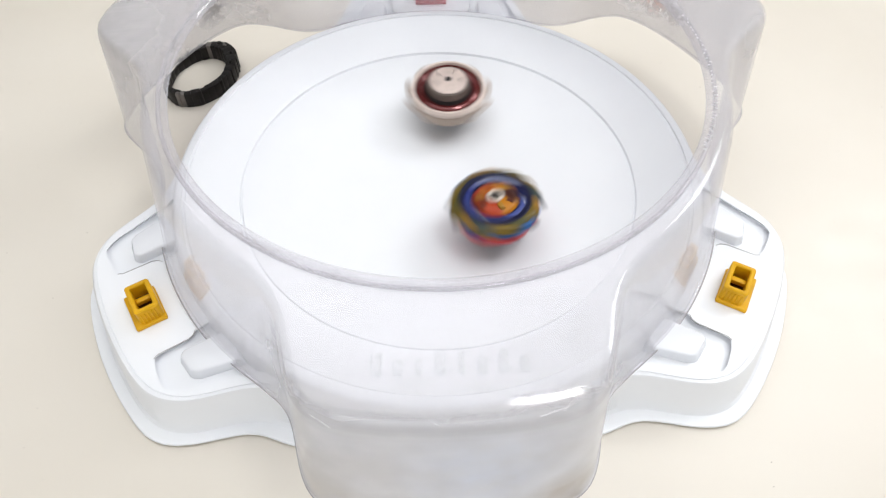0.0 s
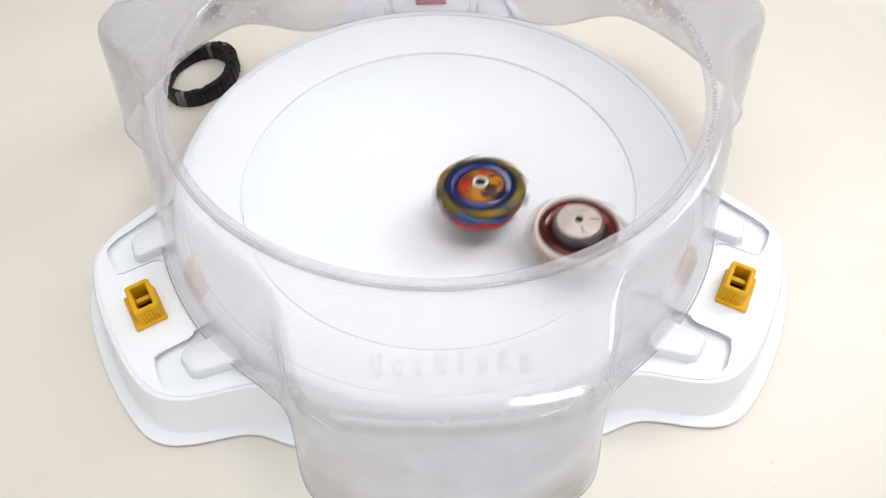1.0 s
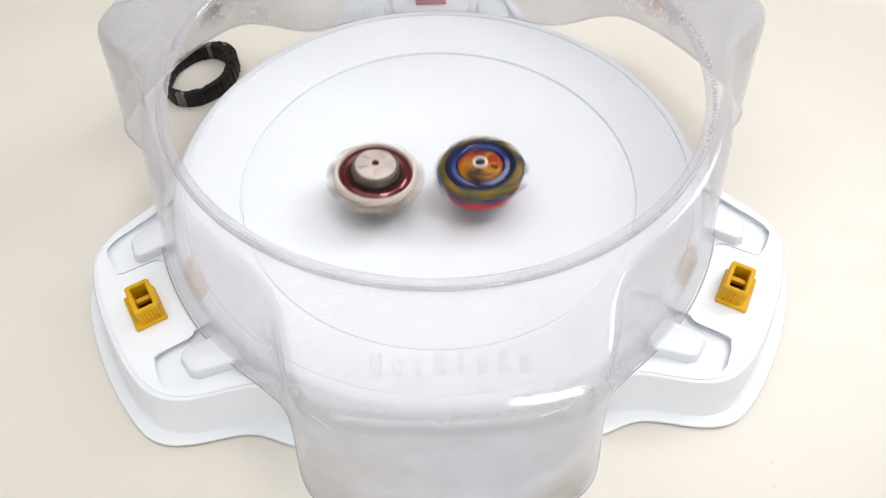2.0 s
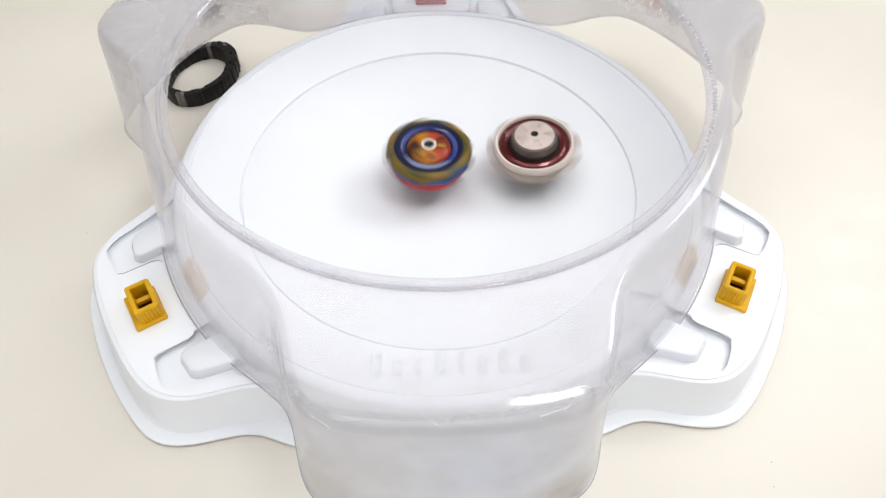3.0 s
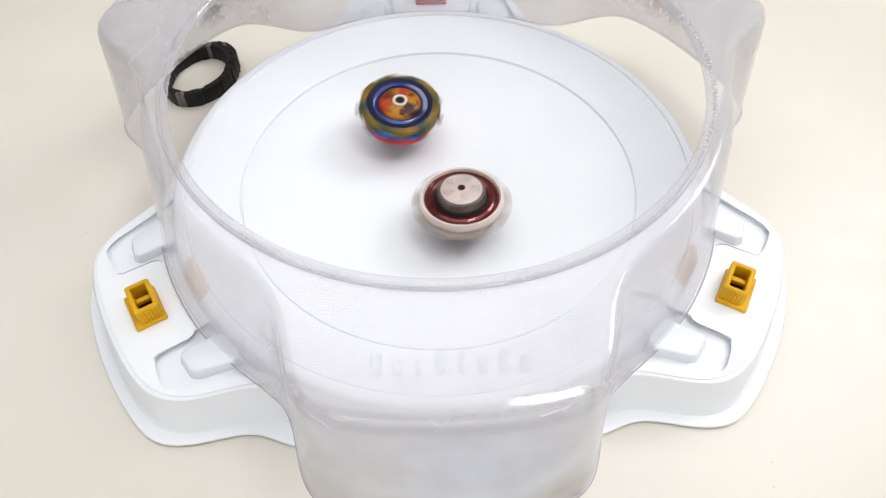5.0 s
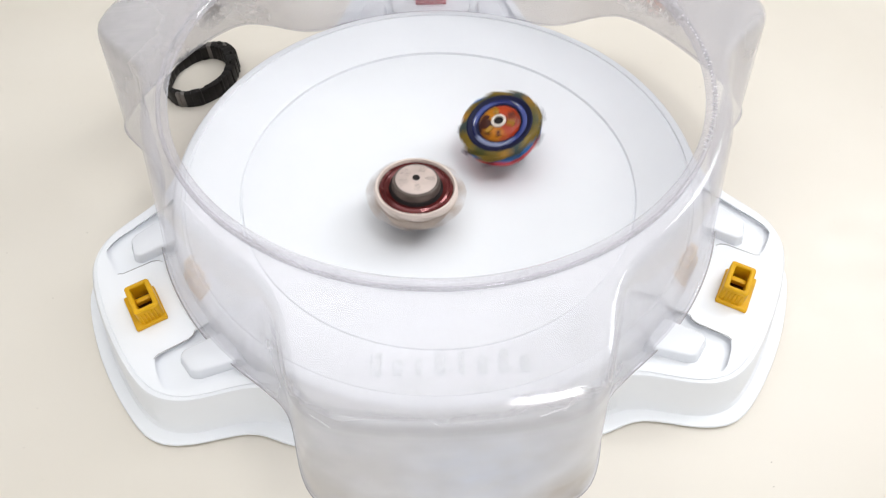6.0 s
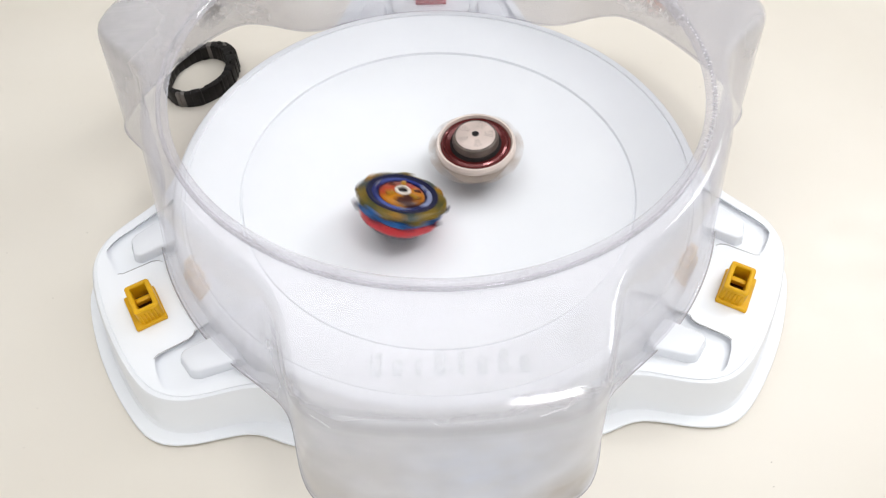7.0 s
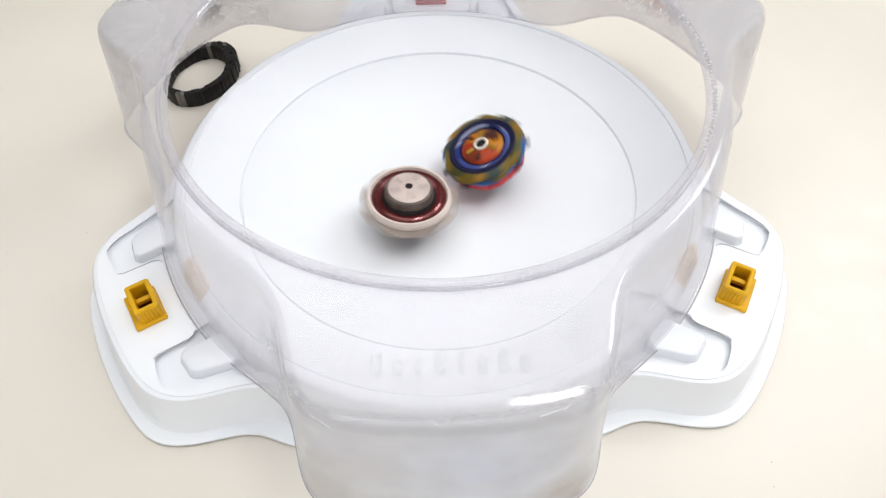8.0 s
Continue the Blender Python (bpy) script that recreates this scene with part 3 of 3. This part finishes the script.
def build_pale_top():
    top = thing("spinning_top", "cream and maroon plastic spinning top whirling in the bowl", "spinning top", group="spinning tops")
    part("driver", lathe([(0, 0), (0.0015, 0.0002), (0.0030, 0.0022), (0.0070, 0.0040), (0.0080, 0.0066), (0.0145, 0.0077), (0.0, 0.0080)], 48), CHAR, top, "dark plastic tip")
    part("lower_disc", lathe([(0.010, 0.0080), (0.0160, 0.0086), (0.0190, 0.0106), (0.0212, 0.0145), (0.0222, 0.0185), (0.012, 0.0195)], 72, lobes(6, 0.0010)), CREAM_DARK, top, "worn beige lower disc")
    part("blade_ring", lathe([(0.016, 0.0183), (0.0245, 0.0183), (0.0284, 0.0199), (0.0290, 0.0215), (0.0260, 0.0238), (0.0228, 0.0255), (0.0208, 0.0251)], 96, lobes(9, 0.0050, 0.42)), CREAM_DARK, top, "worn beige blade ring")
    part("cream_ridge", lathe([(0.0243, 0.0231), (0.0239, 0.0255), (0.0230, 0.0268), (0.0220, 0.0267), (0.0213, 0.0249)], 96), RIDGE, top, "bright rosy cream raised ridge")
    part("maroon_ring", lathe([(0.0212, 0.0253), (0.0200, 0.0262), (0.0190, 0.0254), (0.0178, 0.0260), (0.0160, 0.0251), (0.0130, 0.0249)], 96, lobes(9, 0.0003)), MAROON, top, "maroon metal inner ring")
    part("dark_collar", lathe([(0.0156, 0.0244), (0.0152, 0.0264), (0.0145, 0.0272), (0.0125, 0.0273)], 72, lobes(6, 0.0010)), CHAR, top, "dark worn collar")
    part("cap_side", lathe([(0.0142, 0.0255), (0.0138, 0.0295), (0.0130, 0.0313), (0.0118, 0.0318)], 72, lobes(6, 0.0006)), WORN, top, "worn greyish cap side")
    part("cap", lathe([(0.0122, 0.0310), (0.0116, 0.0321), (0.0098, 0.0327), (0.0060, 0.0330), (0.0017, 0.0331)], 72), CREAM, top, "round cream centre cap")
    for i in range(5):
        mark = part("cap_scuff", box(0.0055, 0.0007, 0.0006, (0.0072 + 0.0006 * (i % 3), 0, 0.0328), 0.0002), WORN, top)
        mark.matrix_basis = pose(0, 0, 0, 0, 0, 72 * i + 9 * (i % 2))
    part("cap_hole", lathe([(0.0023, 0.0320), (0.0021, 0.0333), (0.0, 0.0333)], 32, lobes(3, 0.0004)), CHAR, top, "dark hole in the cap")
    return top


build_room()
build_base()
build_clip(210, YELLOW, "yellow", -0.0012)
build_clip(330, YELLOW, "yellow", 0.0016)
build_clip(90, RED, "red", 0.0016)
build_cover()
build_bracelet()
blue_top, pale_top = build_blue_top(), build_pale_top()


# ---- what moves: (seconds, x, y) of each tip, in millimetres from the bowl's middle ----
BLUE_WAY = [(0, 32.4, -40.7), (0.1, 60.6, -4.9), (0.2, 68.8, 42.4), (0.3, 52.2, 81.8), (0.4, 11.0, 93.0), (0.5, -27.5, 65.9), (0.6, -46.6, 14.6), (0.7, -43.8, -14.8), (0.8, -22.1, -46.4), (0.9, 1.0, -47.3), (1, 25.0, -29.9), (1.1, 27.9, -0.7), (1.2, 12.4, 29.0), (1.3, -15.0, 33.6), (1.4, -39.9, 16.6), (1.5, -46.2, -13.8), (1.6, -49.1, -42.9), (1.7, -24.7, -69.4), (1.8, 2.9, -64.9), (1.9, 22.8, -42.8), (2, 26.5, -13.6), (2.1, 15.5, 13.8), (2.2, -4.7, 26.3), (2.3, -27.3, 20.5), (2.4, -42.3, 2.0), (2.5, -47.7, -20.2), (2.6, -43.4, -38.3), (2.7, -32.6, -43.0), (2.8, -22.4, -34.3), (2.9, -10.4, -18.6), (3, -5.6, 3.8), (3.1, -12.6, 25.0), (3.2, -23.2, 31.3), (3.3, -34.4, 25.9), (3.4, -39.5, 8.0), (3.5, -41.1, -4.8), (3.6, -44.6, -17.1), (3.7, -46.6, -28.6), (3.8, -35.7, -34.2), (3.9, -32.0, -29.5), (4, -39.8, -18.2), (4.1, -44.2, -8.1), (4.2, -42.5, -1.9), (4.3, -41.5, 7.0), (4.4, -42.9, 13.1), (4.5, -40.4, 14.7), (4.6, -39.6, 18.6), (4.7, -38.2, 23.4), (4.9, -30.7, 37.2), (5.1, -15.8, 51.3), (5.3, 1.9, 59.1), (5.5, 20.3, 59.2), (5.65, 32.0, 55.1), (5.8, 40.4, 47.8), (5.9, 46.2, 41.4), (6, 46.2, 27.4), (6.1, 48.6, 7.8), (6.2, 54.3, -2.7), (6.3, 53.8, -17.4), (6.4, 51.2, -33.7), (6.5, 45.1, -44.4), (6.6, 34.6, -50.2), (6.7, 21.9, -52.3), (6.8, -1.1, -52.5), (6.9, -13.9, -50.0), (7, -26.6, -40.1), (7.1, -37.3, -24.2), (7.2, -43.8, -6.8), (7.3, -44.3, 11.3), (7.4, -37.4, 28.1), (7.5, -26.9, 36.3), (7.6, -6.9, 43.4), (7.7, 6.0, 44.8), (7.8, 21.4, 38.4), (7.9, 29.0, 24.5), (8, 36.6, 6.2)]
PALE_WAY = [(0, 8.7, 60.1), (0.1, -18.5, 59.3), (0.2, -41.9, 44.7), (0.3, -54.8, 21.3), (0.4, -57.5, -5.0), (0.5, -49.3, -28.1), (0.6, -33.4, -46.8), (0.7, -10.2, -71.9), (0.8, 20.9, -83.5), (0.9, 53.4, -79.0), (1, 75.1, -61.7), (1.1, 82.5, -37.8), (1.2, 74.7, -15.0), (1.3, 55.2, -4.8), (1.4, 30.6, -2.2), (1.5, 9.2, 16.3), (1.6, 4.1, 19.1), (1.7, -8.4, 23.2), (1.8, -22.5, 17.8), (1.9, -33.1, 4.7), (2, -38.1, -12.8), (2.1, -37.2, -31.2), (2.2, -29.1, -48.6), (2.3, -15.8, -61.4), (2.4, 1.3, -66.7), (2.5, 18.5, -63.5), (2.6, 33.5, -52.6), (2.7, 44.6, -37.7), (2.8, 52.7, -21.2), (2.9, 61.6, -3.9), (3, 59.6, 7.4), (3.1, 50.1, 13.3), (3.2, 35.5, 12.6), (3.3, 25.3, 5.2), (3.4, 17.9, -4.5), (3.5, 17.3, -14.8), (3.6, 20.7, -21.7), (3.7, 22.6, -26.2), (3.8, 19.3, -26.2), (3.9, 23.3, -22.2), (4, 31.9, -15.8), (4.1, 27.8, -11.0), (4.2, 16.9, -8.9), (4.3, 13.5, -10.3), (4.4, 14.0, -12.2), (4.5, 11.7, -12.4), (4.6, 11.6, -14.6), (4.7, 14.6, -19.9), (4.9, 15.3, -28.8), (5.1, 9.2, -40.4), (5.3, -2.9, -47.1), (5.5, -16.5, -47.4), (5.65, -23.6, -44.2), (5.8, -25.8, -39.4), (5.9, -19.4, -35.0), (6, -13.9, -26.0), (6.1, -13.7, -16.1), (6.2, -16.5, -12.6), (6.3, -9.4, -10.4), (6.4, -3.0, -2.6), (6.5, 3.0, 4.8), (6.6, 8.1, 9.6), (6.7, 15.0, 9.8), (6.8, 22.5, 15.9), (6.9, 23.8, 16.6), (7, 24.5, 10.4), (7.1, 25.9, 4.9), (7.2, 27.3, -0.8), (7.3, 26.4, -6.4), (7.4, 22.1, -12.9), (7.5, 15.7, -18.4), (7.6, 8.7, -26.9), (7.7, 3.9, -33.3), (7.8, 0.4, -37.1), (7.9, -9.6, -32.4), (8, -18.0, -32.4)]


def on_way(way, t):
    """The place on the way at t, gliding from row to row."""
    i = max(j for j in range(len(way) - 1) if way[j][0] <= t + 1e-6)
    p0, p1, p2, p3 = way[max(0, i - 1)], way[i], way[i + 1], way[min(len(way) - 1, i + 2)]
    h = p2[0] - p1[0]
    u = min(1.0, max(0.0, (t - p1[0]) / h))
    out = []
    for k in (1, 2):
        m1 = (p2[k] - p0[k]) / (p2[0] - p0[0]) * h
        m2 = (p3[k] - p1[k]) / (p3[0] - p1[0]) * h
        out.append((2 * u**3 - 3 * u**2 + 1) * p1[k] + (u**3 - 2 * u**2 + u) * m1 + (3 * u**2 - 2 * u**3) * p2[k] + (u**3 - u**2) * m2)
    return out[0] / 1000, out[1] / 1000


def spin_rows(way, lean_at, turn_at):
    """Rows for a top that rolls round the bowl, leans inwards and spins."""
    rows, spun = [], 0.0
    for k in range(241):
        t = k / 30
        spun += radians(turn_at(t))
        x, y = on_way(way, t)
        d = math.hypot(x, y)
        z = 0.0235 + 0.0062 * (d / 0.12) ** 2
        tilt = radians(lean_at(t)) * min(1.0, d / 0.03)
        axis = Vector((y, -x, 0)).normalized() if d > 1e-6 else Vector((1, 0, 0))
        m = Matrix.Translation((x, y, z)) @ Matrix.Rotation(tilt, 4, axis) @ Matrix.Rotation(spun, 4, "Z")
        rows.append((t, m))
    return rows


def motions():
    walk(blue_top, spin_rows(BLUE_WAY, lambda t: 5 + 15.5 * ease(t, 4.6, 6.4), lambda t: -86 + 42 * ease(t, 3.0, 6.5)))
    walk(pale_top, spin_rows(PALE_WAY, lambda t: 4.0, lambda t: -84))


motions()
